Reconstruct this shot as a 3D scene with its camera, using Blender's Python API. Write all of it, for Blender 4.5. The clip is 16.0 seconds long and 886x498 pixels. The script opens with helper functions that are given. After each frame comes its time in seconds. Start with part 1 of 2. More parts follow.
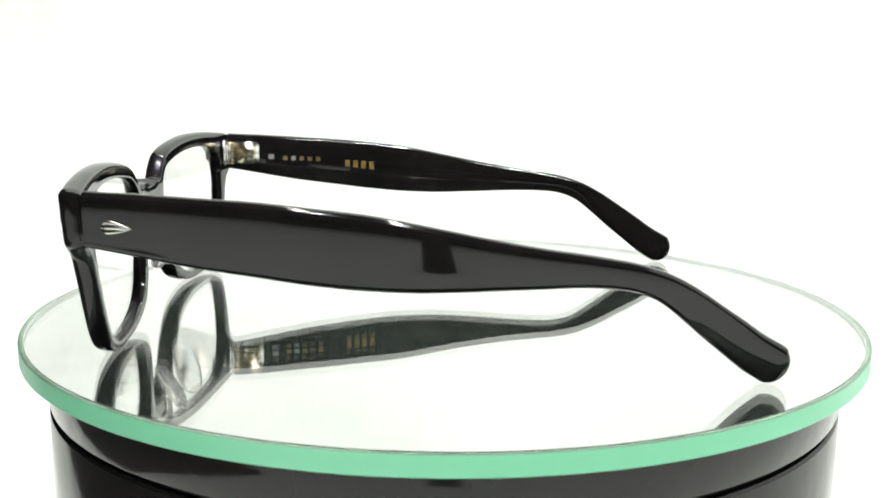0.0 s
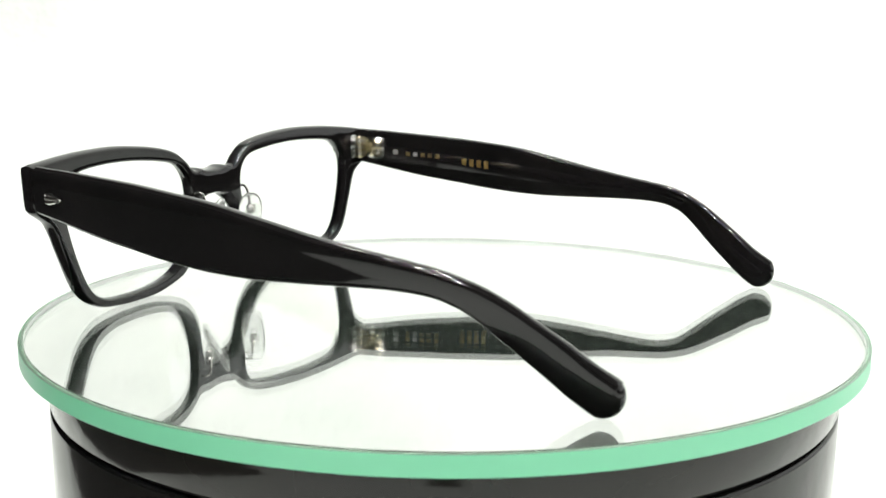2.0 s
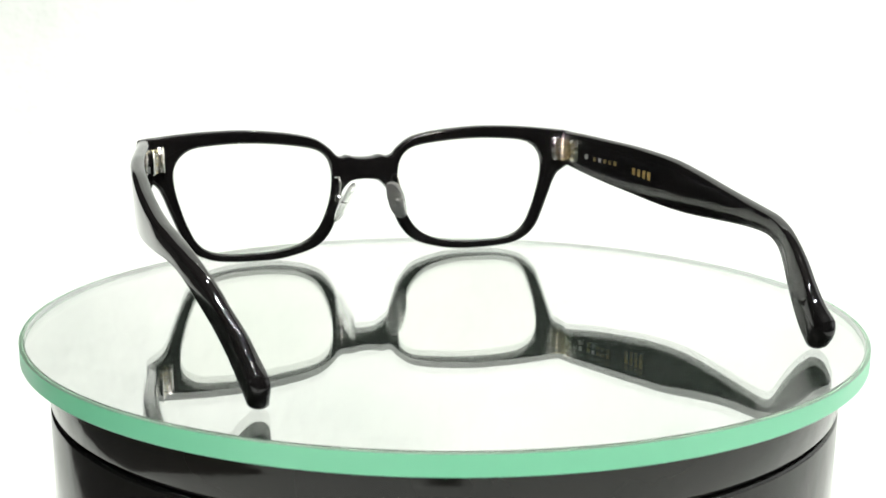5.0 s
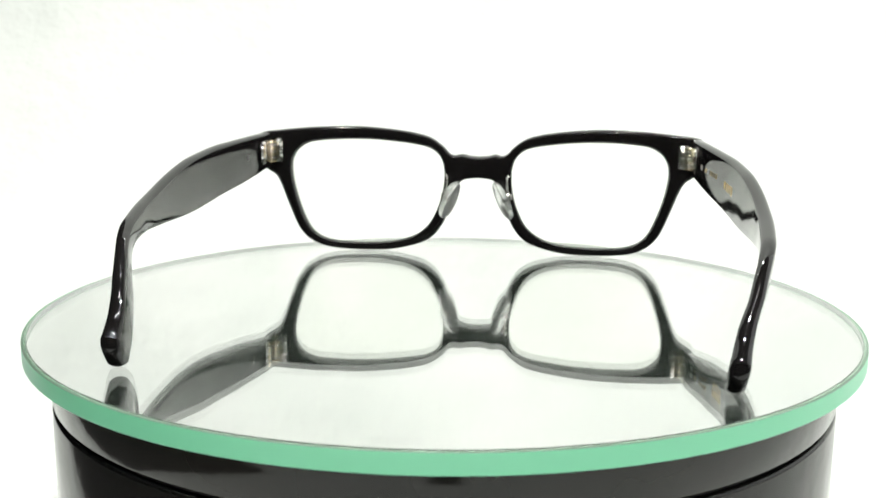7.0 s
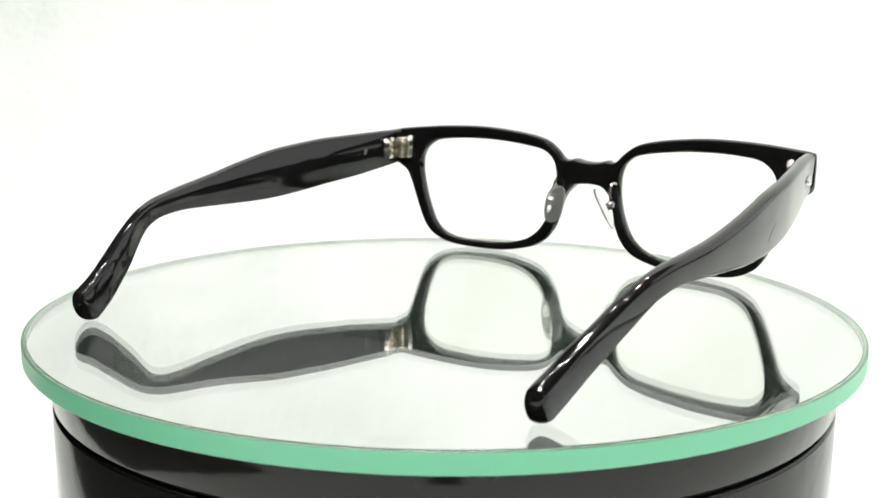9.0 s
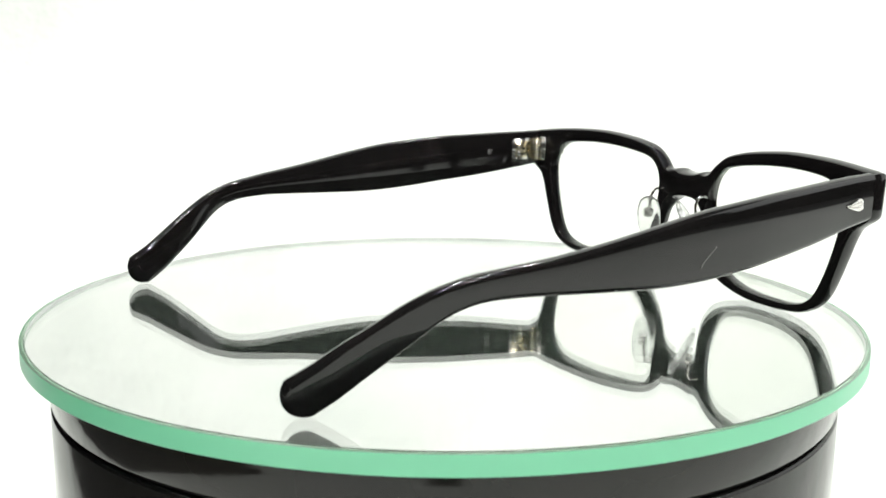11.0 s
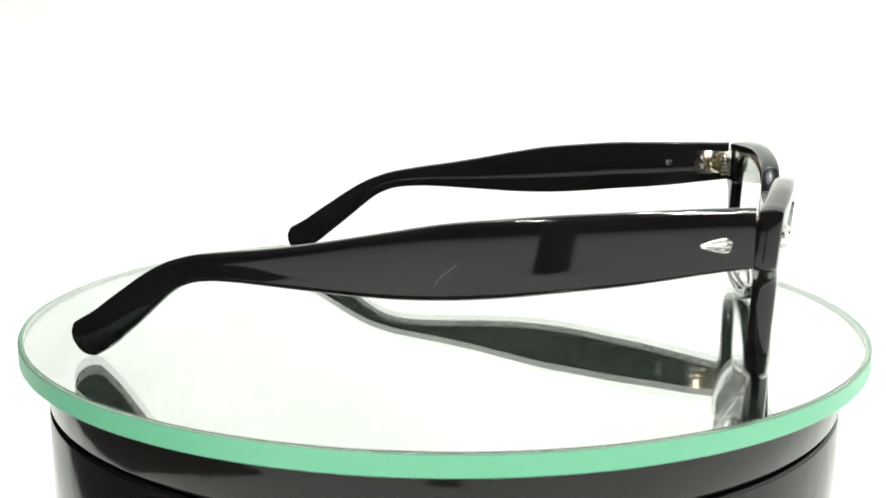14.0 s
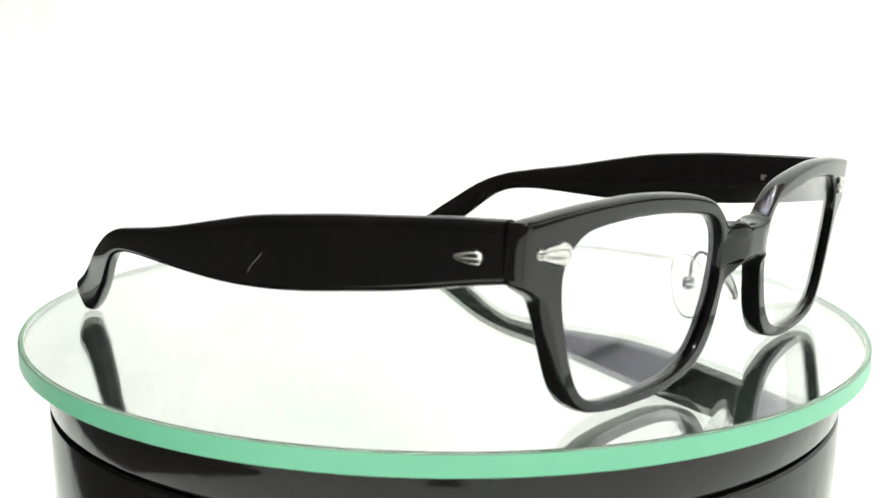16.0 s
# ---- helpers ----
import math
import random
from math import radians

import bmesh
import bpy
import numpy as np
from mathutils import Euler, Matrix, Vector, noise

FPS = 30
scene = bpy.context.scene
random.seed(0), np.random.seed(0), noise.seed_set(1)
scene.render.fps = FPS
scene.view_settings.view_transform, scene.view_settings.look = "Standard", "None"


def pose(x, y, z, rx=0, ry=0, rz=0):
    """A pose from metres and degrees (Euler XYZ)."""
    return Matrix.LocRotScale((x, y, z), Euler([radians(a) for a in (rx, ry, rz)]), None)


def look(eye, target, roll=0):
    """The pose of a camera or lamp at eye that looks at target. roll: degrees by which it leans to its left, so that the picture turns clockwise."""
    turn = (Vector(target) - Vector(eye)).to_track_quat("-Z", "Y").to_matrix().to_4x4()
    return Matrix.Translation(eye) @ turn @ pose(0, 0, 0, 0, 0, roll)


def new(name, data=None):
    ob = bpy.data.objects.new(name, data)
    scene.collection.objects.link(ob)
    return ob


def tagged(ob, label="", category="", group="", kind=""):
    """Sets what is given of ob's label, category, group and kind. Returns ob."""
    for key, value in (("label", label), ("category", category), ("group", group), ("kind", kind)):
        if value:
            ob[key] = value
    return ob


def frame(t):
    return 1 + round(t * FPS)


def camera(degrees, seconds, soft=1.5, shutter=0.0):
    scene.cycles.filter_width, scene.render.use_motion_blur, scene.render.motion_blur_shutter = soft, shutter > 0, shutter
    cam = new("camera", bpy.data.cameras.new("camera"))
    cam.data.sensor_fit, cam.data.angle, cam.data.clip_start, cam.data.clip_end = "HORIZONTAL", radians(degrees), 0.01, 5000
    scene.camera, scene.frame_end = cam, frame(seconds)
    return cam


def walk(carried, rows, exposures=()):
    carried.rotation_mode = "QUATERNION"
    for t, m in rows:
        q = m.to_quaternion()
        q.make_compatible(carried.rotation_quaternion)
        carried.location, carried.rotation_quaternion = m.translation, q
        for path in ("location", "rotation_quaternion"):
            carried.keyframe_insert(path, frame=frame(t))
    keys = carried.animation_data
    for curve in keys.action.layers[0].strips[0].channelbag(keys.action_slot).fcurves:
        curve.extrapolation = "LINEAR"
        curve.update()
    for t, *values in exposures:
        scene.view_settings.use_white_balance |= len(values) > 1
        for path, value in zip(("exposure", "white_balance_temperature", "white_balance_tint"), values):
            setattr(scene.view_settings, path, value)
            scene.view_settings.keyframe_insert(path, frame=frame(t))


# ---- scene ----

# ---- camera: stands before the turntable ----
cam = camera(44.54, 16.0, soft=1.5)
EYE = pose(0.0, -0.2905, 0.0707, 90 - 10.65, -0.442, 0.205)
# the lens breathes a little while it focuses on the far rim
BACK = EYE @ pose(0, 0, 0.0019)
walk(cam, [(0.0, EYE), (4.2, EYE), (6.2, BACK), (9.7, BACK), (11.8, EYE), (16.0, EYE)], exposures=[(0.0, -0.02), (4.2, -0.05), (6.4, -0.18), (9.6, -0.17), (12.0, 0.0), (16.0, -0.02)])
cam.data.dof.use_dof = True
cam.data.dof.focus_distance = 0.280
cam.data.dof.aperture_fstop = 34.0

# ---- light: a dim room with ceiling spotlights over a white paper sweep ----
world = bpy.data.worlds.new("room_air")
scene.world = world
world.use_nodes = True
world.node_tree.nodes["Background"].inputs[0].default_value = (0.9, 1.0, 0.95, 1)
world.node_tree.nodes["Background"].inputs[1].default_value = 0.02


def spotlight(x, y, z, tx, ty, tz, watts, size=0.05):
    data = bpy.data.lights.new("spotlight", "AREA")
    data.shape, data.size, data.energy, data.color = "DISK", size, watts, (1.0, 0.985, 0.95)
    ob = new("spotlight", data)
    ob.matrix_world = look((x, y, z), (tx, ty, tz))
    return ob


for sx, dimmer in ((-0.16, 0.33), (0.16, 1.6)):
    for sy, watts in ((-0.50, 8.4), (-0.08, 3.8), (0.14, 4.0 * dimmer), (0.62, 1.6 * dimmer)):
        spotlight(sx, sy, 1.22, sx * 1.4, sy * 0.9, 0.0, watts, 0.038)

# large soft fill, unseen, added at the right behind the turntable to brighten it
soft = bpy.data.lights.new("soft_fill", "AREA")
soft.shape, soft.size, soft.size_y, soft.energy, soft.color = "RECTANGLE", 1.5, 1.1, 7.0, (0.98, 1.0, 0.98)
soft_fill = new("soft_fill", soft)
soft_fill.matrix_world = look((1.06, 0.36, 0.60), (0.0, 0.04, 0.52))


# ---- materials ----
def material(name, base, rough=0.5, metal=0.0, ior=1.5, transmission=0.0, spec_tint=None, coat=0.0):
    m = bpy.data.materials.new(name)
    m.use_nodes = True
    b = m.node_tree.nodes["Principled BSDF"]
    b.inputs["Base Color"].default_value = (*base, 1)
    b.inputs["Roughness"].default_value = rough
    b.inputs["Metallic"].default_value = metal
    b.inputs["IOR"].default_value = ior
    b.inputs["Transmission Weight"].default_value = transmission
    b.inputs["Coat Weight"].default_value = coat
    if spec_tint:
        b.inputs["Specular Tint"].default_value = (*spec_tint, 1)
    return m


def node(m, kind, **values):
    n = m.node_tree.nodes.new(kind)
    for k, v in values.items():
        n.inputs[k].default_value = v
    return n


def textured(m, scale, low, high, detail=4.0, bump_scale=0.0, bump=0.0, bump_distance=0.0001, rough=None):
    """Base colour between low and high by noise, with a fine bump and uneven gloss."""
    t = m.node_tree
    b = t.nodes["Principled BSDF"]
    co = t.nodes.new("ShaderNodeTexCoord")
    n = node(m, "ShaderNodeTexNoise", Scale=scale, Detail=detail)
    t.links.new(co.outputs["Object"], n.inputs["Vector"])
    r = t.nodes.new("ShaderNodeValToRGB")
    r.color_ramp.elements[0].position, r.color_ramp.elements[1].position = 0.3, 0.7
    r.color_ramp.elements[0].color, r.color_ramp.elements[1].color = (*low, 1), (*high, 1)
    t.links.new(n.outputs[0], r.inputs[0])
    t.links.new(r.outputs[0], b.inputs["Base Color"])
    if bump:
        f = node(m, "ShaderNodeTexNoise", Scale=bump_scale, Detail=3.0)
        t.links.new(co.outputs["Object"], f.inputs["Vector"])
        k = node(m, "ShaderNodeBump", Strength=bump, Distance=bump_distance)
        t.links.new(f.outputs[0], k.inputs["Height"])
        t.links.new(k.outputs[0], b.inputs["Normal"])
    if rough:
        g = node(m, "ShaderNodeMapRange")
        g.inputs["To Min"].default_value, g.inputs["To Max"].default_value = rough
        f2 = node(m, "ShaderNodeTexNoise", Scale=scale * 7, Detail=5.0)
        t.links.new(co.outputs["Object"], f2.inputs["Vector"])
        t.links.new(f2.outputs[0], g.inputs["Value"])
        t.links.new(g.outputs[0], b.inputs["Roughness"])
    return m


ACETATE = textured(material("black_acetate", (0.008, 0.008, 0.008), 0.05, ior=1.47), 60,
                   (0.006, 0.006, 0.006), (0.011, 0.010, 0.010), rough=(0.03, 0.075))
SILVER = textured(material("polished_steel", (0.75, 0.74, 0.71), 0.16, 1.0), 900, (0.66, 0.65, 0.61), (0.82, 0.81, 0.78), rough=(0.10, 0.24))
BRASS = textured(material("pale_brass", (0.75, 0.66, 0.42), 0.22, 1.0), 900, (0.66, 0.57, 0.36), (0.80, 0.72, 0.50))
GOLD = textured(material("gold_foil", (0.6, 0.42, 0.15), 0.35, 1.0), 500, (0.30, 0.21, 0.08), (0.72, 0.50, 0.18))
DULLGOLD = textured(material("worn_gold_foil", (0.3, 0.22, 0.1), 0.45, 1.0), 500, (0.12, 0.09, 0.05), (0.42, 0.31, 0.13))
GREYINK = material("grey_print", (0.30, 0.30, 0.29), 0.4)
LENS = material("coated_lens", (1, 1, 1), 0.0, ior=1.45, transmission=1.0, spec_tint=(0.75, 0.6, 1.0))
PAD = textured(material("clear_silicone", (0.97, 0.98, 0.97), 0.05, ior=1.25, transmission=0.86), 300, (0.93, 0.95, 0.93), (0.99, 1, 0.99), 4.0, 420, 0.25, 0.0003)
GLASS = material("mirror_glass", (0.997, 1.0, 0.998), 0.0, ior=1.5, transmission=1.0)


def veiled(m, amount, colour):
    """A thin uneven diffuse film that paints a reflected-light veil over a clear surface."""
    t = m.node_tree
    b, out = t.nodes["Principled BSDF"], t.nodes["Material Output"]
    d = t.nodes.new("ShaderNodeBsdfDiffuse")
    d.inputs["Color"].default_value = (*colour, 1)
    co = t.nodes.new("ShaderNodeTexCoord")
    n = node(m, "ShaderNodeTexNoise", Scale=35.0, Detail=6.0)
    t.links.new(co.outputs["Object"], n.inputs["Vector"])
    r = node(m, "ShaderNodeMapRange")
    r.inputs["From Min"].default_value, r.inputs["From Max"].default_value = 0.3, 0.7
    r.inputs["To Min"].default_value, r.inputs["To Max"].default_value = amount * 0.8, amount * 1.2
    t.links.new(n.outputs[0], r.inputs["Value"])
    mix = t.nodes.new("ShaderNodeMixShader")
    t.links.new(r.outputs[0], mix.inputs[0])
    t.links.new(b.outputs[0], mix.inputs[1])
    t.links.new(d.outputs[0], mix.inputs[2])
    t.links.new(mix.outputs[0], out.inputs["Surface"])
    return m


# pale green veil of reflected white, painted as a weak diffuse share
GLASS = veiled(GLASS, 0.016, (0.62, 0.80, 0.66))
SILVERING = material("silver_backing", (0.98, 0.985, 0.98), 0.0, 1.0)
EDGE = textured(material("ground_green_glass", (0.22, 0.66, 0.41), 0.4, transmission=0.25), 9, (0.27, 0.86, 0.53), (0.32, 0.90, 0.58), rough=(0.3, 0.4))
CHAMFER = textured(material("polished_chamfer", (0.4, 0.7, 0.52), 0.25, transmission=0.9), 12, (0.46, 0.72, 0.53), (0.54, 0.80, 0.60))
# near-white colour stands for backdrop light shining in through the glass edge
LIT_EDGE = textured(material("lit_edge_white", (0.9, 0.96, 0.92), 0.5, transmission=0.3), 40, (0.88, 0.95, 0.91), (0.94, 0.98, 0.95))
LACQUER = textured(material("black_lacquer", (0.012, 0.012, 0.011), 0.1, ior=1.43), 25, (0.009, 0.009, 0.008), (0.018, 0.016, 0.014), 4.0, 70, 0.35, 0.0006, rough=(0.07, 0.14))
PAPER = textured(material("white_paper", (0.84, 0.85, 0.83), 0.8), 9, (0.72, 0.765, 0.725), (0.83, 0.855, 0.825), 7, 45, 0.5, 0.004)
WALL = textured(material("dark_wall_paint", (0.03, 0.03, 0.03), 0.8), 3, (0.022, 0.022, 0.023), (0.035, 0.034, 0.033))


# ---- mesh helpers ----
def mesh_object(name, verts, faces, mats, parent=None, label="", smooth=True, slots=None, sharp=None):
    me = bpy.data.meshes.new(name)
    me.from_pydata([tuple(v) for v in verts], [], faces)
    for m in (mats if isinstance(mats, (list, tuple)) else [mats]):
        me.materials.append(m)
    bm = bmesh.new()
    bm.from_mesh(me)
    bmesh.ops.remove_doubles(bm, verts=bm.verts, dist=1e-7)
    bmesh.ops.recalc_face_normals(bm, faces=bm.faces)
    for f in bm.faces:
        f.smooth = smooth
    if sharp:
        for e in bm.edges:
            if len(e.link_faces) == 2 and e.calc_face_angle(0) > radians(sharp):
                e.smooth = False
    bm.to_mesh(me)
    bm.free()
    ob = new(name, me)
    if parent:
        ob.parent = parent
    if label:
        ob["label"] = label
    return ob


def part(name, bm, mat, parent, label="", smooth=True):
    bmesh.ops.recalc_face_normals(bm, faces=bm.faces)
    for f in bm.faces:
        f.smooth = smooth
    me = bpy.data.meshes.new(name)
    bm.to_mesh(me)
    bm.free()
    me.materials.append(mat)
    ob = new(name, me)
    ob.parent = parent
    if label:
        ob["label"] = label
    return ob


def lathe(profile, n=192):
    """Closed ring surface from (radius, z) points; a zero radius gives a pole fan."""
    verts, faces = [], []
    for i in range(n):
        a = 2 * math.pi * i / n
        verts += [(r * math.cos(a), r * math.sin(a), z) for r, z in profile]
    k = len(profile)
    for i in range(n):
        j = (i + 1) % n
        for q in range(k - 1):
            faces.append((i * k + q, j * k + q, j * k + q + 1, i * k + q + 1))
    return verts, faces


def loft(rings, closed_ring=True, cap=True):
    """Quads between equal rings of points."""
    k = len(rings[0])
    verts = [p for r in rings for p in r]
    faces = []
    for i in range(len(rings) - 1):
        for q in range(k if closed_ring else k - 1):
            w = (q + 1) % k
            faces.append((i * k + q, i * k + w, (i + 1) * k + w, (i + 1) * k + q))
    if cap:
        faces.append(tuple(range(k - 1, -1, -1)))
        faces.append(tuple((len(rings) - 1) * k + q for q in range(k)))
    return verts, faces


def catmull(points, steps, closed=False):
    pts = [np.array(p, float) for p in points]
    n = len(pts)
    out = []
    for i in range(n if closed else n - 1):
        p1, p2 = pts[i], pts[(i + 1) % n]
        p0 = pts[i - 1] if (closed or i > 0) else 2 * p1 - p2
        p3 = pts[(i + 2) % n] if (closed or i + 2 < n) else 2 * p2 - p1
        for s in range(steps):
            u = s / steps
            out.append(0.5 * (2 * p1 + (p2 - p0) * u + (2 * p0 - 5 * p1 + 4 * p2 - p3) * u * u + (3 * p1 - p0 - 3 * p2 + p3) * u ** 3))
    if not closed:
        out.append(pts[-1])
    return out


def tube(path, radius, sides=10):
    """A round wire along a path of points."""
    rings = []
    for i, p in enumerate(path):
        d = Vector(path[min(i + 1, len(path) - 1)]) - Vector(path[max(i - 1, 0)])
        d.normalize()
        a = d.orthogonal().normalized() if i == 0 else (a - a.dot(d) * d).normalized()
        b = d.cross(a)
        rings.append([Vector(p) + radius * (math.cos(t) * a + math.sin(t) * b) for t in [2 * math.pi * s / sides for s in range(sides)]])
    return loft(rings)


MM = 0.001

# ---- the setting ----
for nm, lo, hi in (("wall_back", (-1.6, 1.5, -0.8), (1.6, 1.56, 1.3)), ("wall_front", (-1.6, -1.56, -0.8), (1.6, -1.5, 1.3)),
                   ("wall_left", (-1.66, -1.56, -0.8), (-1.6, 1.56, 1.3)), ("wall_right", (1.6, -1.56, -0.8), (1.66, 1.56, 1.3)),
                   ("floor", (-1.66, -1.56, -0.86), (1.66, 1.56, -0.8)), ("ceiling", (-1.66, -1.56, 1.3), (1.66, 1.56, 1.36))):
    bm = bmesh.new()
    bmesh.ops.create_cube(bm, size=1)
    for v in bm.verts:
        v.co = Vector([lo[i] + (v.co[i] + 0.5) * (hi[i] - lo[i]) for i in range(3)])
    ob = part(nm, bm, WALL, None, smooth=False)
    tagged(ob, "dark matt painted surface of the dim room", nm.split("_")[0], kind="structure")

# white paper sweep: flat under the turntable, curving up behind it
TABLE_Z = -0.070
prof = [(y, TABLE_Z) for y in (-0.95, -0.75, -0.55, -0.46, -0.37, -0.30, -0.24, -0.15, -0.06, -0.03, 0.0, 0.06, 0.12, 0.18)]
prof += [(0.18 + 0.30 * math.sin(a), TABLE_Z + 0.30 * (1 - math.cos(a))) for a in np.linspace(0.08, math.pi / 2, 22)]
prof += [(0.48, z) for z in (0.35, 0.5, 0.7, 0.9)]
NX = 40
verts, faces = [], []
for i in range(NX + 1):
    for y, z in prof:
        # the sheet is wider towards the front; its unseen side is notched for dark reflections
        left = float(np.interp(y, [-0.95, -0.55, -0.37, -0.24, -0.06, 0.0, 0.12], [-0.62, -0.58, -0.46, -0.18, -0.145, -0.20, -0.35]))
        x = left + (0.76 - left) * i / NX
        w = 0.003 * noise.noise((x * 3, y * 3, z * 3))
        verts.append((x, y + w, z + (w if y > 0.2 else 0)))
K = len(prof)
for i in range(NX):
    for q in range(K - 1):
        faces.append((i * K + q, (i + 1) * K + q, (i + 1) * K + q + 1, i * K + q + 1))
sweep = mesh_object("backdrop", verts, faces, PAPER)
sol = sweep.modifiers.new("thickness", "SOLIDIFY")
sol.thickness, sol.offset = 0.0006, -1
tagged(sweep, "seamless white paper backdrop curving up behind the turntable", "backdrop", kind="structure")

bm = bmesh.new()
bmesh.ops.create_cube(bm, size=1)
for v in bm.verts:
    v.co = Vector((v.co.x * 1.9, v.co.y * 1.9 - 0.25, v.co.z * 0.03 + TABLE_Z - 0.0165))
table = part("tabletop", bm, WALL, None, smooth=False)
tagged(table, "dark tabletop under the white paper", "table", kind="structure")


# the black stand that carries the camera
bm = bmesh.new()
bmesh.ops.create_cone(bm, cap_ends=True, segments=24, radius1=0.016, radius2=0.012, depth=0.115)
for v in bm.verts:
    v.co += Vector((0.004, -0.335, TABLE_Z + 0.0005 + 0.0575))
stand = part("camera_stand", bm, WALL, None)
tagged(stand, "slim black camera stand on the white paper", "stand")


# ---- turntable ----
def turntable():
    base = new("turntable")
    tagged(base, "round glossy black turntable base with a thin groove round it", "turntable")
    R = 0.1037
    top = [(0.0, -0.0052), (0.05, -0.0052), (R - 0.0008, -0.0052), (R - 0.0002, -0.0055), (R, -0.0061), (R, -0.0155), (R - 0.0002, -0.0160),
           (R - 0.0008, -0.0163), (0.05, -0.0163), (0.0, -0.0163)]
    mesh_object("top_plate", *lathe(top), LACQUER, base, "glossy black rotating plate", sharp=50)
    neck = [(0.0, -0.0161), (R - 0.0016, -0.0161), (R - 0.0016, -0.0178), (0.0, -0.0178)]
    mesh_object("groove", *lathe(neck), WALL, base, "dark recessed groove", sharp=50)
    body = [(0.0, -0.0172), (R - 0.0009, -0.0172), (R - 0.0002, -0.0175), (R, -0.0180), (R, TABLE_Z + 0.0035), (R - 0.0008, TABLE_Z + 0.0022),
            (R - 0.003, TABLE_Z + 0.0014), (0.0, TABLE_Z + 0.0014)]
    mesh_object("body", *lathe(body), LACQUER, base, "glossy black cylindrical housing", sharp=50)
    for a in (45, 135, 225, 315):
        bm = bmesh.new()
        bmesh.ops.create_cone(bm, cap_ends=True, segments=20, radius1=0.007, radius2=0.0075, depth=0.003)
        ob = part("rubber_foot", bm, WALL, base, "small black rubber foot", smooth=False)
        ob.location = (0.08 * math.cos(radians(a)), 0.08 * math.sin(radians(a)), TABLE_Z + 0.0001 + 0.0015)
    return base


def mirror_disc():
    disc = new("mirror_disc")
    tagged(disc, "round back-silvered glass mirror with a ground green edge", "mirror")
    R, c, drop, t = 0.11, 0.0013, 0.00022, 0.00475
    prof = [(0.0, 0.0), (0.06, 0.0), (R - c, 0.0), (R, -drop), (R, -t + 0.0004), (R - 0.0004, -t), (0.05, -t), (0.0, -t)]
    verts, faces = lathe(prof, 256)
    ob = mesh_object("glass_plate", verts, faces, [GLASS, CHAMFER, EDGE], disc, "clear glass with pale green ground edge", sharp=6)
    for f in ob.data.polygons:
        r = max(math.hypot(*ob.data.vertices[v].co[:2]) for v in f.vertices)
        z = f.center.z
        if r > R - c - 0.0002 and z > -t + 0.00005 and z < -0.00001:
            f.material_index = 1 if z > -drop else 2
    # added ring inside the edge, pale like the light that enters there
    lit_ring = [(R - 0.0010, -drop - 0.0002), (R - 0.0006, -drop - 0.0002), (R - 0.0006, -t + 0.0006), (R - 0.0010, -t + 0.0006), (R - 0.0010, -drop - 0.0002)]
    mesh_object("lit_layer", *lathe(lit_ring, 256), LIT_EDGE, disc, "pale frosted layer of the ground edge", sharp=40)
    silver = [(0.0, -t + 0.0003), (R - 0.0012, -t + 0.0003), (R - 0.0012, -t + 0.0002), (0.0, -t + 0.0002)]
    mesh_object("silver_backing", *lathe(silver, 256), SILVERING, disc, "mirror silvering behind the glass", smooth=False)
    return disc


# ---- eyeglasses; x across, y towards the front, z up, in millimetres while shaping ----
GX, AXIS_X, AXIS_Y = 0.0008, 0.0014, 0.0


def front_y(x, z=36.0):
    """Front face of the rim, bowed back towards the ends and leaning back towards the bottom."""
    return 86.2 - 0.00120 * x * x - 0.073 * (36.0 - z)


THICK = 4.6
LENS_LOOP = [(37.5, 38.7), (28.4, 38), (20.5, 36.9), (16.2, 35.6), (13.3, 33), (12.0, 29.5), (11.8, 25), (12.6, 19.5), (14.4, 14.2), (17.2, 9.3), (21.5, 5.8), (27.5, 3.8),
             (35, 3.0), (43, 2.95), (50, 3.5), (55, 5.2), (58.2, 8.2), (60.6, 13), (62.6, 18.6), (64.1, 24.5), (64.6, 29.5), (63.8, 33), (61.6, 35.8), (57.5, 37.8), (48, 38.7)]
CENTRE = np.array((38.0, 20.0))
LENS_FINE = catmull(LENS_LOOP, 8, True)
LENS_ANGLE = np.unwrap([math.atan2(p[1] - CENTRE[1], p[0] - CENTRE[0]) for p in LENS_FINE])


def lens_point(deg):
    a = radians(deg)
    while a < LENS_ANGLE[0]:
        a += 2 * math.pi
    while a > LENS_ANGLE[0] + 2 * math.pi:
        a -= 2 * math.pi
    ang = list(LENS_ANGLE) + [LENS_ANGLE[0] + 2 * math.pi]
    pts = LENS_FINE + [LENS_FINE[0]]
    return np.array((np.interp(a, ang, [p[0] for p in pts]), np.interp(a, ang, [p[1] for p in pts])))


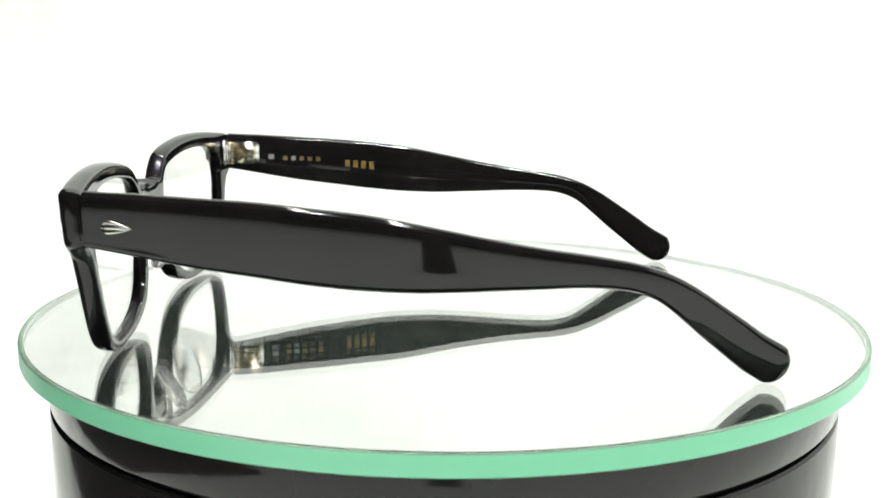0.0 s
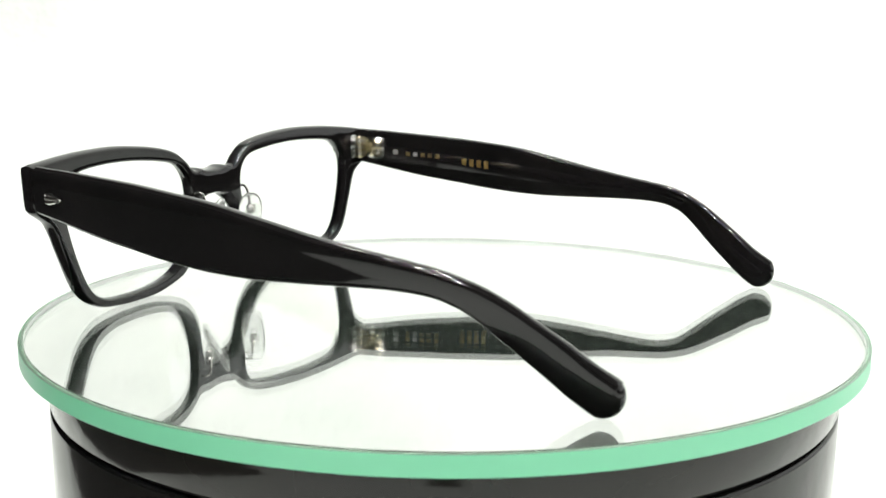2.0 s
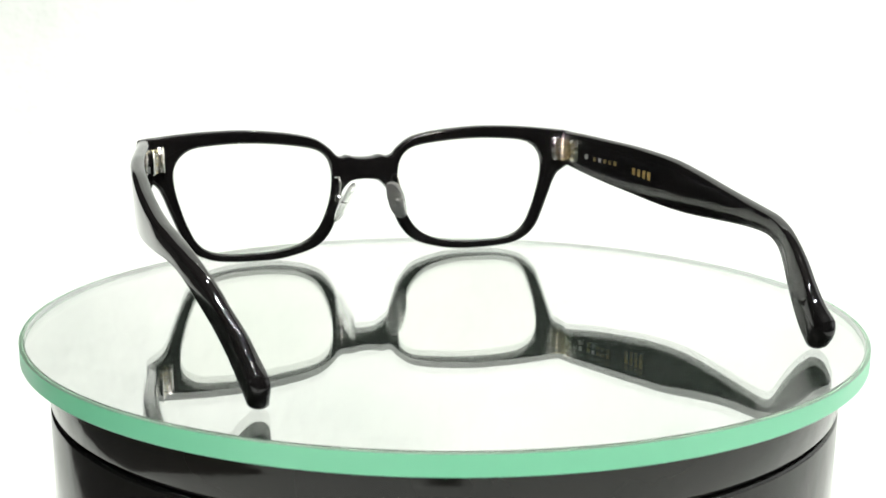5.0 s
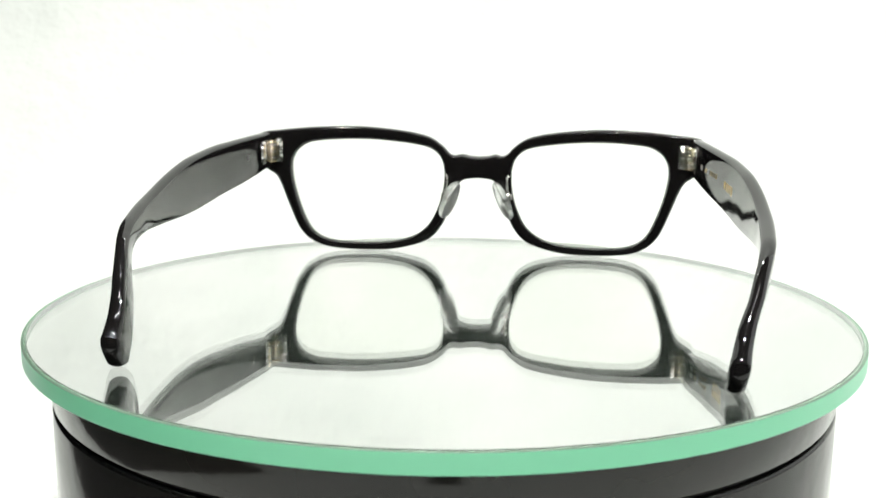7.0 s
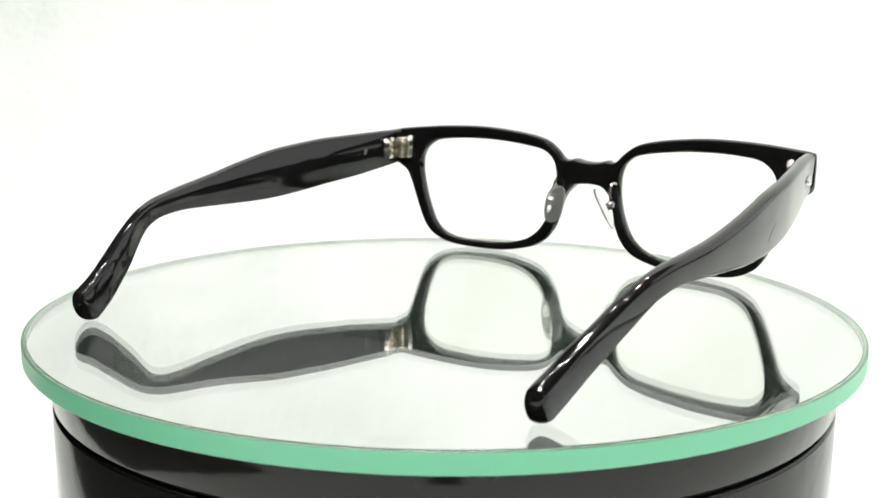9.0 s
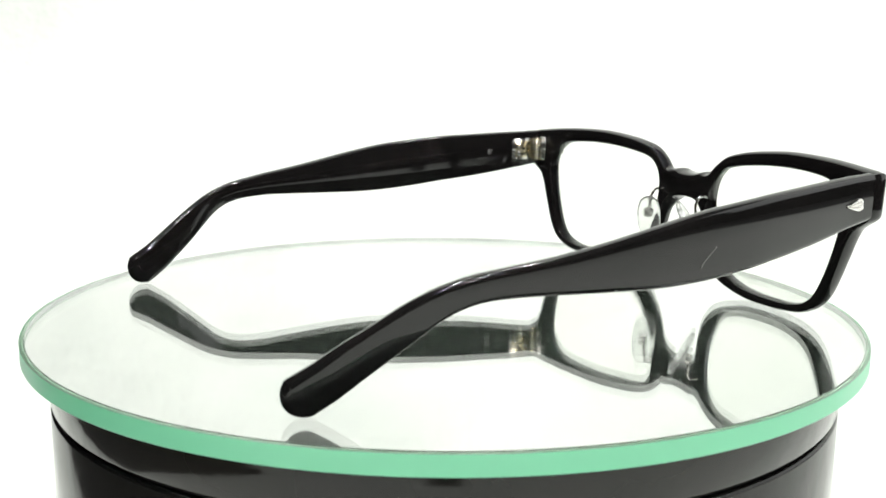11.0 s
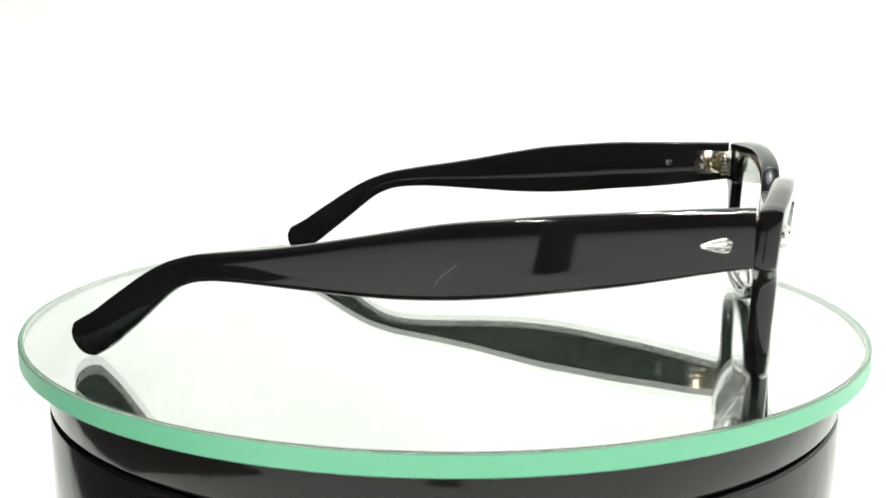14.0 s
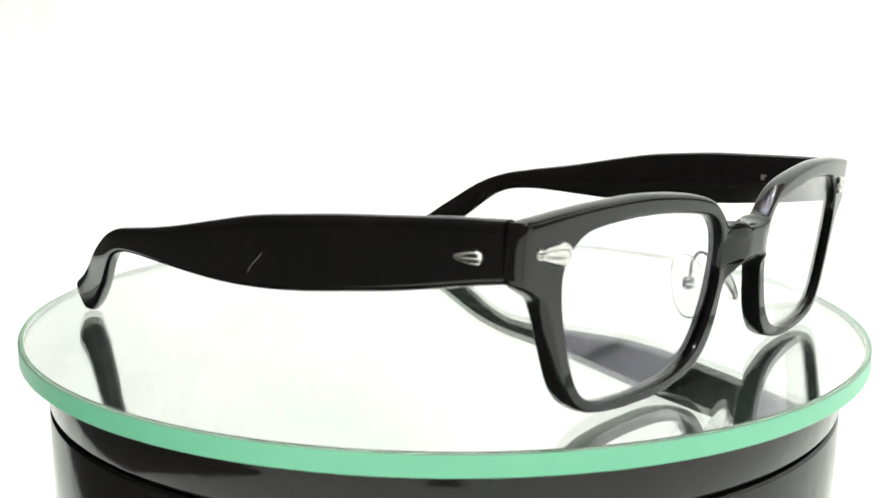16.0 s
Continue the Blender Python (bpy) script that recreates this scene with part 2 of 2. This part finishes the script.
OUTLINE = [(0, 33.2, 162), (3, 33.4, 160), (5.8, 34.0, 158), (8.0, 33.6, 156), (10, 34.3, 154), (12.2, 36.6, 148), (16.5, 39.6, 140), (22.5, 41.3, 127), (31, 42.5, 107),
           (42, 43.3, 77), (54.3, 43.1, 52), (63, 42.5, 40), (70, 41.8, 33), (74.0, 41.3, 29.5), (75.4, 40.2, 28), (75.6, 34, 22), (75.5, 30.6, 16.5), (74.6, 29.2, 14.5),
           (72.4, 27.8, 12), (70, 26.0, 8), (68.2, 22.6, 3), (66.7, 18.6, -5), (63.4, 10.4, -21), (61.2, 6.6, -31), (58, 3.6, -40), (53.3, 1.5, -52), (47, 0.5, -64),
           (40, 0.15, -82), (30, 0.4, -109), (20.2, 2.6, -131), (15.4, 5.3, -144), (12.2, 9.3, -155), (10.4, 13.6, -165), (9.2, 18.6, -176), (7.9, 22.0, -183), (6, 24.2, -186.5),
           (4, 25.2, -189), (0, 25.6, -191)]


def bridge_bulge(x, z):
    """The bridge stands proud of the rims at the front."""
    u = min(1.0, max(0.0, (9.6 - abs(x)) / 4.0))
    return 2.4 * u * u * (3 - 2 * u)


def rim_mesh():
    fine = [np.array(q) for q in catmull(OUTLINE, 5)]
    n_out = len(fine)
    fine += [np.array((0, z, d)) for z, d in ((27.6, -193), (29.4, -194.7), (31.2, -196.4))]
    rings = []
    h = THICK
    # pillowed walls: inset from the outline and depth behind the front face
    outer = [(0.95 * (1 - math.sqrt(1 - u * u)), (u - 1) * h / 2) for u in (1, 0.97, 0.88, 0.7, 0.4, 0, -0.4, -0.7, -0.88, -0.97, -1)]
    inner = [(0.6 * (1 - math.sqrt(1 - u * u)), (u - 1) * h / 2) for u in (-0.98, -0.88, -0.65, -0.3, 0, 0.4, 0.7, 0.9, 1)]
    for i, (x, z, deg) in enumerate(fine):
        x = max(x, 0.0)
        a, b = lens_point(deg), np.array((x, z))
        d = (b - a) / np.linalg.norm(b - a)
        if i >= n_out:
            nrm = np.zeros(2)
        elif i == 0:
            nrm = np.array((0.0, -1.0))
        elif i == n_out - 1:
            nrm = np.array((0.0, 1.0))
        else:
            t = fine[i + 1][:2] - fine[i - 1][:2]
            nrm = np.array((t[1], -t[0])) / np.linalg.norm(t)
            if nrm @ (a - b) < 0 and abs(nrm @ d) > 0.3:
                nrm = -nrm
        pts = [(a + d * s, dy) for s, dy in inner]
        f0, f1 = a + d * 0.6, b + nrm * outer[0][0]
        pts += [(f0 + (f1 - f0) * u, 0.0) for u in (0.3, 0.55, 0.8)]
        pts += [(b + nrm * s, dy) for s, dy in outer]
        g0, g1 = b + nrm * outer[-1][0], a + d * 0.8
        pts += [(g0 + (g1 - g0) * u, -h) for u in (0.35, 0.7, 1.0)]
        ring = []
        for p, dy in pts:
            px = max(p[0], 0.0)
            bulge = bridge_bulge(px, p[1]) * min(1.0, max(0.0, (dy + h) / (h - 1.0)))
            ring.append((px, front_y(px, p[1]) + dy + bulge, p[1]))
        rings.append(ring)
    k = len(rings[0])
    o0 = len(inner) + 3
    verts, faces = [], []
    for side in (1, -1):
        o = len(verts)
        verts += [(side * x * MM, y * MM, z * MM) for r in rings for x, y, z in r]
        n = len(rings)
        for i in range(n):
            j = (i + 1) % n
            cut = rings[i][o0 + 4][0] < 1e-6 and rings[j][o0 + 4][0] < 1e-6
            for q in range(k):
                w = (q + 1) % k
                if cut and o0 <= q < o0 + len(outer) - 1:
                    continue
                faces.append((o + i * k + q, o + i * k + w, o + j * k + w, o + j * k + q))
    return verts, faces


def temple_x(y, side=0):
    """Outer face; the two arms are bent slightly apart from each other."""
    ys = y + np.linspace(-6, 6, 13)
    w = np.cos(np.linspace(-1.4, 1.4, 13))
    x = np.interp(ys, [-85, -70, -65, -60, -55, -48, -40, -30, -20, -5, 5, 20, 33, 44, 56, 67, 80, 90],
                  [67.6, 69.6, 70.4, 71.7, 73.5, 76.0, 78.6, 80.2, 81.5, 82.4, 82.6, 82.2, 81.3, 79.8, 78.0, 76.2, 74.9, 74.2])
    x = x + side * np.interp(ys, [-72, -62, -52], [-0.9, -0.4, 0])
    return float((x * w).sum() / w.sum())


TEMPLE = [(74.9, 41.2, 74.9, 29.4), (71, 41.0, 71, 28.8), (66, 40.8, 66.5, 28.0), (58, 40.3, 58.5, 26.5), (49, 39.7, 49.5, 25.0), (38.5, 39.0, 39, 23.6), (27, 37.9, 28, 22.2),
          (15.7, 36.6, 16.5, 21.2), (3.5, 34.3, 4.5, 20.9), (-9, 31.8, -8, 21.3), (-20, 29.9, -20, 21.8), (-30, 28.5, -29, 22.0), (-37.5, 27.4, -36, 21.6), (-43, 25.9, -41, 20.2),
          (-47, 24.3, -44.5, 18.2), (-52, 21.6, -48.5, 15.0), (-58, 17.7, -53.5, 10.8), (-63, 14.4, -58.8, 6.6), (-67.6, 11.2, -63.0, 3.3)]
# the paddle ends in a half circle
TIP_Y, TIP_Z, TIP_R = -69.2, 5.0, 4.8
for tip_a in (radians(a) for a in (12, 26, 38, 50, 61, 71, 79, 85, 88.5)):
    ty, tz = TIP_Y - 0.835 * TIP_R * math.sin(tip_a), TIP_Z - 0.55 * TIP_R * math.sin(tip_a)
    ry, rz = -0.55 * TIP_R * math.cos(tip_a), 0.835 * TIP_R * math.cos(tip_a)
    TEMPLE.append((ty + ry, tz + rz, ty - ry, tz - rz))


def temple_mesh(side):
    rings = []
    fine = catmull(TEMPLE, 5)
    for n, (yt, zt, yb, zb) in enumerate(fine):
        top, bot = np.array((yt, zt)), np.array((yb, zb))
        hgt = np.linalg.norm(top - bot)
        d = (top - bot) / hgt
        mid = (top + bot) / 2
        th = float(np.interp(mid[0], [-70, -63, -56, -46, -40, -30], [4.4, 3.9, 3.4, 3.3, 3.6, 3.9]))
        th_full = th
        rz_in = min(float(np.interp(mid[0], [-68, -56], [1.5, 0.9])), hgt * 0.45)
        left = TIP_R - ((TIP_Y - mid[0]) * 0.835 + (TIP_Z - mid[1]) * 0.55)
        e = min(1.0, max(0.01, left / 3.0))
        th *= 0.1 + 0.9 * math.sqrt(max(0, 1 - (1 - e) ** 2))
        r = th * 0.49
        sec = []
        r2 = min(float(np.interp(mid[0], [-68, -56, -40, 0], [1.5, 1.1, 1.2, 1.5])), hgt * 0.45)
        for cx, cz, a0, rz in ((-r, hgt - r2, 90, r2), (-r, r2, 0, r2), (-th + r, rz_in, -90, rz_in), (-th + r, hgt - rz_in, -180, rz_in)):
            for s in range(6):
                a = radians(a0 - 18 * s)
                sec.append((cx + r * math.cos(a), cz + rz * math.sin(a)))
        ring = []
        inset = (th_full - th) * 0.5
        # past the bend the blade is bent across its own length
        own = float(np.interp(yt, [-56, -42], [0.0, 1.0]))
        for sx, sz in sec:
            p = bot + d * sz
            if side < 0:
                p = np.array((p[0] + float(np.interp(p[0], [-74, -30], [1.5, 0])), p[1] + float(np.interp(p[0], [-60, -42, -25, 0, 40, 70], [0, 0.3, 1.0, 1.1, 0.8, 0]))))
            yx = mid[0] + own * (p[0] - mid[0])
            lean = 0.045 * (sz - hgt / 2)
            ring.append((side * (temple_x(yx, side) + sx - inset + lean) * MM, p[0] * MM, p[1] * MM))
        rings.append(ring)
    return loft(rings)


def lens_mesh(side):
    """A thin meniscus that fills the rim's opening with a bevelled edge."""
    verts, faces = [], []
    n = 96
    scales = (1.0, 0.93, 0.7, 0.4, 0.15)
    loop = [lens_point(360 * i / n) for i in range(n)]
    for dy in (-1.3, -2.9):
        o = len(verts)
        for s in scales:
            for p in loop:
                q = CENTRE + (p - CENTRE) * (s * 1.012)
                verts.append((side * q[0] * MM, (front_y(q[0], q[1]) + dy) * MM, q[1] * MM))
        verts.append((side * CENTRE[0] * MM, (front_y(*CENTRE) + dy) * MM, CENTRE[1] * MM))
        for r in range(len(scales) - 1):
            for i in range(n):
                j = (i + 1) % n
                faces.append((o + r * n + i, o + r * n + j, o + (r + 1) * n + j, o + (r + 1) * n + i))
        c = len(verts) - 1
        faces += [(o + (len(scales) - 1) * n + i, o + (len(scales) - 1) * n + (i + 1) % n, c) for i in range(n)]
    half = len(verts) // 2
    faces += [(i, (i + 1) % n, half + (i + 1) % n, half + i) for i in range(n)]
    return verts, faces


def rivet_mesh(length, width, height, taper=0.80):
    """A ribbed metal shield: three ridges that run together into a point. Lies in x (point at +) and y, proud in z."""
    nu, nv = 16, 24
    verts, faces = [], []
    for i in range(nu + 1):
        u = i / nu
        half = width / 2 * (min(1, (u / 0.12) ** 0.5) * (1 - taper * max(0, (u - 0.25) / 0.75) ** 1.3)) * (1.0 if u < 1 else 0.4)
        for j in range(nv + 1):
            v = -1 + 2 * j / nv
            ridge = 0.55 + 0.45 * abs(math.cos(1.5 * math.pi * v))
            dome = math.sqrt(max(0, 1 - abs(v) ** 4)) * math.sqrt(max(0.0, 1 - abs(2 * u - 1) ** 6))
            shift = -0.10 * length * abs(math.cos(1.5 * math.pi * v)) * (1 - u) ** 3
            verts.append((u * length - length / 2 + shift, v * half, height * ridge * dome - 0.00005))
    k = nv + 1
    faces = [(i * k + j, (i + 1) * k + j, (i + 1) * k + j + 1, i * k + j + 1) for i in range(nu) for j in range(nv)]
    o = len(verts)
    verts += [(x, y, -0.0004) for x, y, z in verts]
    rim = [(i, 0) for i in range(nu)] + [(nu, j) for j in range(nv)] + [(i, nv) for i in range(nu, 0, -1)] + [(0, j) for j in range(nv, 0, -1)]
    ids = [i * k + j for i, j in rim]
    faces += [(a, b, o + b, o + a) for a, b in zip(ids, ids[1:] + ids[:1])]
    return verts, faces


def box_bm(x0, x1, y0, y1, z0, z1, bevel=0.0):
    bm = bmesh.new()
    bmesh.ops.create_cube(bm, size=1)
    for v in bm.verts:
        v.co = Vector((x0 + (v.co.x + 0.5) * (x1 - x0), y0 + (v.co.y + 0.5) * (y1 - y0), z0 + (v.co.z + 0.5) * (z1 - z0))) * MM
    if bevel:
        bmesh.ops.bevel(bm, geom=bm.edges[:], offset=bevel * MM, segments=2, affect="EDGES")
    return bm


def cylinder_bm(p, q, r, sides=20):
    p, q = Vector(p) * MM, Vector(q) * MM
    bm = bmesh.new()
    bmesh.ops.create_cone(bm, cap_ends=True, segments=sides, radius1=r * MM, radius2=r * MM, depth=(q - p).length)
    bmesh.ops.bevel(bm, geom=[e for e in bm.edges if abs(e.verts[0].co.z - e.verts[1].co.z) < 1e-9], offset=0.12 * MM, segments=2, affect="EDGES")
    m = Matrix.Translation((p + q) / 2) @ (q - p).to_track_quat("Z", "Y").to_matrix().to_4x4()
    bmesh.ops.transform(bm, matrix=m, verts=bm.verts)
    return bm


def hinge(glasses, side):
    yb = front_y(69.4) - THICK
    leaf = part("hinge_leaf", box_bm(*sorted((side * 67.4, side * 70.3)), yb - 1.0, yb + 0.2, 31.0, 39.0, 0.3), SILVER, glasses, "silver hinge leaf on the rim")
    part("hinge_rail", box_bm(*sorted((side * 67.7, side * 68.6)), yb - 1.7, yb - 0.9, 31.4, 38.6, 0.25), SILVER, leaf)
    x_in = temple_x(68) - 3.9
    plate = part("hinge_leaf", box_bm(*sorted((side * (x_in - 0.9), side * (x_in + 0.3))), 64.4, 73.4, 31.1, 38.4, 0.45), SILVER, glasses, "silver hinge leaf on the temple")
    part("hinge_pocket", box_bm(*sorted((side * (x_in - 1.05), side * (x_in - 0.85))), 65.3, 71.8, 31.9, 37.6, 0.08), BRASS, plate, "pale brass recess")
    # the shade inside the pin holes, put on as solid black discs
    for z in (32.7, 34.7, 36.7):
        for y in (68.6, 70.6):
            part("hole_disc", cylinder_bm((side * (x_in - 1.12), y, z), (side * (x_in - 0.9), y, z), 0.52, 14), ACETATE, plate, "black disc for the shade in a hole")
    for k in range(7):
        z = 31.0 + k * 1.12
        part("knuckle", cylinder_bm((side * 71.0, yb - 1.7, z), (side * 71.0, yb - 1.7, z + 0.66), 1.7), SILVER if k % 2 else BRASS, leaf)
    for z in (33.4, 36.0):
        part("hinge_screw", cylinder_bm((side * (x_in - 1.5), 66.6, z), (side * (x_in - 0.8), 66.6, z), 0.85), SILVER, plate, "tiny bright hinge screw head")


def nose_pad(glasses, side):
    # clear pad: a flattened lozenge, leaning in at the top and back
    verts, faces = [], []
    nu, nv = 28, 12
    rings = []
    for j in range(nv + 1):
        b = -math.pi / 2 + math.pi * j / nv
        ring = []
        for i in range(nu):
            a = 2 * math.pi * i / nu
            ca, sa = math.cos(a), math.sin(a)
            rad = math.cos(b) ** 0.5 if j not in (0, nv) else 0.02
            ring.append((1.2 * math.sin(b), 3.6 * rad * math.copysign(abs(ca) ** 0.8, ca), 7.5 * rad * math.copysign(abs(sa) ** 0.8, sa)))
        rings.append(ring)
    verts, faces = loft(rings)
    ob = mesh_object("nose_pad", [Vector(v) * MM for v in verts], faces, PAD, glasses, "clear silicone nose pad")
    ob.matrix_basis = pose(side * 9.1 * MM, 75.6 * MM, 19.0 * MM, 6, side * -27, side * 34)
    path = [(side * x, y, z) for x, y, z in ((10.9, 81.4, 26.4), (10.6, 79.8, 27.2), (10.3, 78.2, 26.8), (10.3, 77.0, 24.6), (10.7, 76.9, 21.8), (10.6, 76.6, 20.3), (9.4, 76.0, 19.2))]
    v, f = tube([Vector(p) * MM for p in catmull(path, 6)], 0.42 * MM)
    arm = mesh_object("pad_arm", v, f, SILVER, glasses, "bent silver wire holding the nose pad")
    part("pad_mount", box_bm(*sorted((side * 9.7, side * 12.1)), 75.6, 77.8, 18.8, 21.5, 0.4), SILVER, arm)


def eyeglasses():
    g = new("eyeglasses")
    tagged(g, "black acetate eyeglasses with clear lenses, open on the mirror", "eyeglasses")
    mesh_object("front_rim", *rim_mesh(), ACETATE, g, "thick glossy black acetate front", sharp=40)
    for side in (1, -1):
        mesh_object("lens", *lens_mesh(side), LENS, g, "clear coated lens", sharp=40)
        mesh_object("temple", *temple_mesh(side), ACETATE, g, "wide glossy black acetate temple arm", sharp=50)
        r = mesh_object("rivet", *rivet_mesh(0.0060, 0.0033, 0.0008), SILVER, g, "silver ribbed shield rivet", sharp=60)
        slope = math.degrees(math.atan2(temple_x(71) - temple_x(64), 7))
        # point towards the tip, face outwards
        xa = Vector((side * math.sin(radians(-slope)), -math.cos(radians(slope)), -0.03)).normalized()
        za = Vector((side, 0, 0))
        za = (za - za.dot(xa) * xa).normalized()
        ya = za.cross(xa)
        r.matrix_basis = Matrix.Translation((side * temple_x(67.5) * MM, 67.5 * MM, 34.0 * MM)) @ Matrix((xa, ya, za)).transposed().to_4x4()
        r2 = mesh_object("rivet", *rivet_mesh(0.0080, 0.0048, 0.0011, 0.6), SILVER, g, "silver ribbed shield rivet", sharp=60)
        xa = Vector((side * 1.0, -0.19, 0.10)).normalized()
        za = Vector((0, 1, 0))
        za = (za - za.dot(xa) * xa).normalized()
        ya = za.cross(xa)
        r2.matrix_basis = Matrix.Translation((side * 68.4 * MM, front_y(68.4, 35.0) * MM, 35.0 * MM)) @ Matrix((xa, ya, za)).transposed().to_4x4()
        hinge(g, side)
        nose_pad(g, side)
    printing(g)
    return g


def inner_plate(g, name, y0, y1, z0, z1, side, mat, label=""):
    """A thin raised bar on the inner face of a temple."""
    xs = [temple_x(y, side) - 3.9 for y in (y0, y1)]
    verts = []
    for d in (0.05, -0.03):
        verts += [(side * (x - d) * MM, y * MM, z * MM) for (x, y), z in (((xs[0], y0), z0), ((xs[1], y1), z0), ((xs[1], y1), z1), ((xs[0], y0), z1))]
    faces = [(0, 1, 2, 3), (7, 6, 5, 4), (0, 4, 5, 1), (1, 5, 6, 2), (2, 6, 7, 3), (3, 7, 4, 0)]
    return mesh_object(name, verts, faces, mat, g, label, smooth=False)


def printing(g):
    # two lines of worn gold lettering inside one arm: bars of the letters' size
    for k in range(4):
        y = 35.9 - k * 2.72
        z = 30.6 - k * 0.16
        inner_plate(g, "lettering", y - 1.6, y, z - 1.4, z + 1.4, 1, GOLD, "gold foil letter bar")
    for k in range(5):
        y = 56.6 - k * 2.72
        z = 32.9 - k * 0.1
        inner_plate(g, "lettering", y - 1.5, y, z - 0.7, z + 0.7, 1, GREYINK if k == 1 else DULLGOLD, "worn gold letter bar")
    inner_plate(g, "lettering", 59.6, 61.4, 32.6, 34.2, 1, GREYINK, "small grey printed mark")
    # the size printed inside the other arm
    cu = bpy.data.curves.new("size_number", "FONT")
    cu.body, cu.size, cu.extrude, cu.align_x, cu.align_y = "85", 0.0024, 0.00003, "CENTER", "CENTER"
    tmp = new("size_number", cu)
    me = bpy.data.meshes.new_from_object(tmp.evaluated_get(bpy.context.evaluated_depsgraph_get()))
    bpy.data.objects.remove(tmp)
    me.materials.clear()
    me.materials.append(GREYINK)
    ob = new("size_number", me)
    ob.parent = g
    ob["label"] = "tiny grey printed number 85"
    ob.matrix_basis = Matrix.Translation((-(temple_x(56.6, -1) - 3.9 - 0.03) * MM, 56.6 * MM, 34.0 * MM)) @ Matrix(((0, 0, 1), (1, 0, 0), (0, 1, 0))).to_4x4()
    # a hairline scratch on the outer face of one arm
    pts = [(14.8, 24.6), (15.4, 25.7), (16.4, 26.7), (17.9, 27.9), (19.1, 29.1)]
    path = [Vector(((temple_x(y, 1) + 0.01), y, z)) * MM for y, z in catmull(pts, 4)]
    v, f = tube(path, 0.045 * MM, 6)
    mesh_object("scratch", v, f, GREYINK, g, "fine pale curved scratch")


base = turntable()
disc = mirror_disc()
glasses = eyeglasses()

# ---- what moves: disc and glasses turn together, clockwise from above ----
RATE, ZERO = 13.740, 6.5455


def motions():
    rows_disc, rows_glasses = [], []
    for i in range(161):
        t = i / 10
        a = -RATE * (t - ZERO)
        rows_disc.append((t, pose(0, 0, 0, 0, 0, a)))
        rows_glasses.append((t, pose(AXIS_X, AXIS_Y, 0, 0, 0, a) @ pose(GX, 0, 0)))
    walk(disc, rows_disc)
    walk(glasses, rows_glasses)


motions()
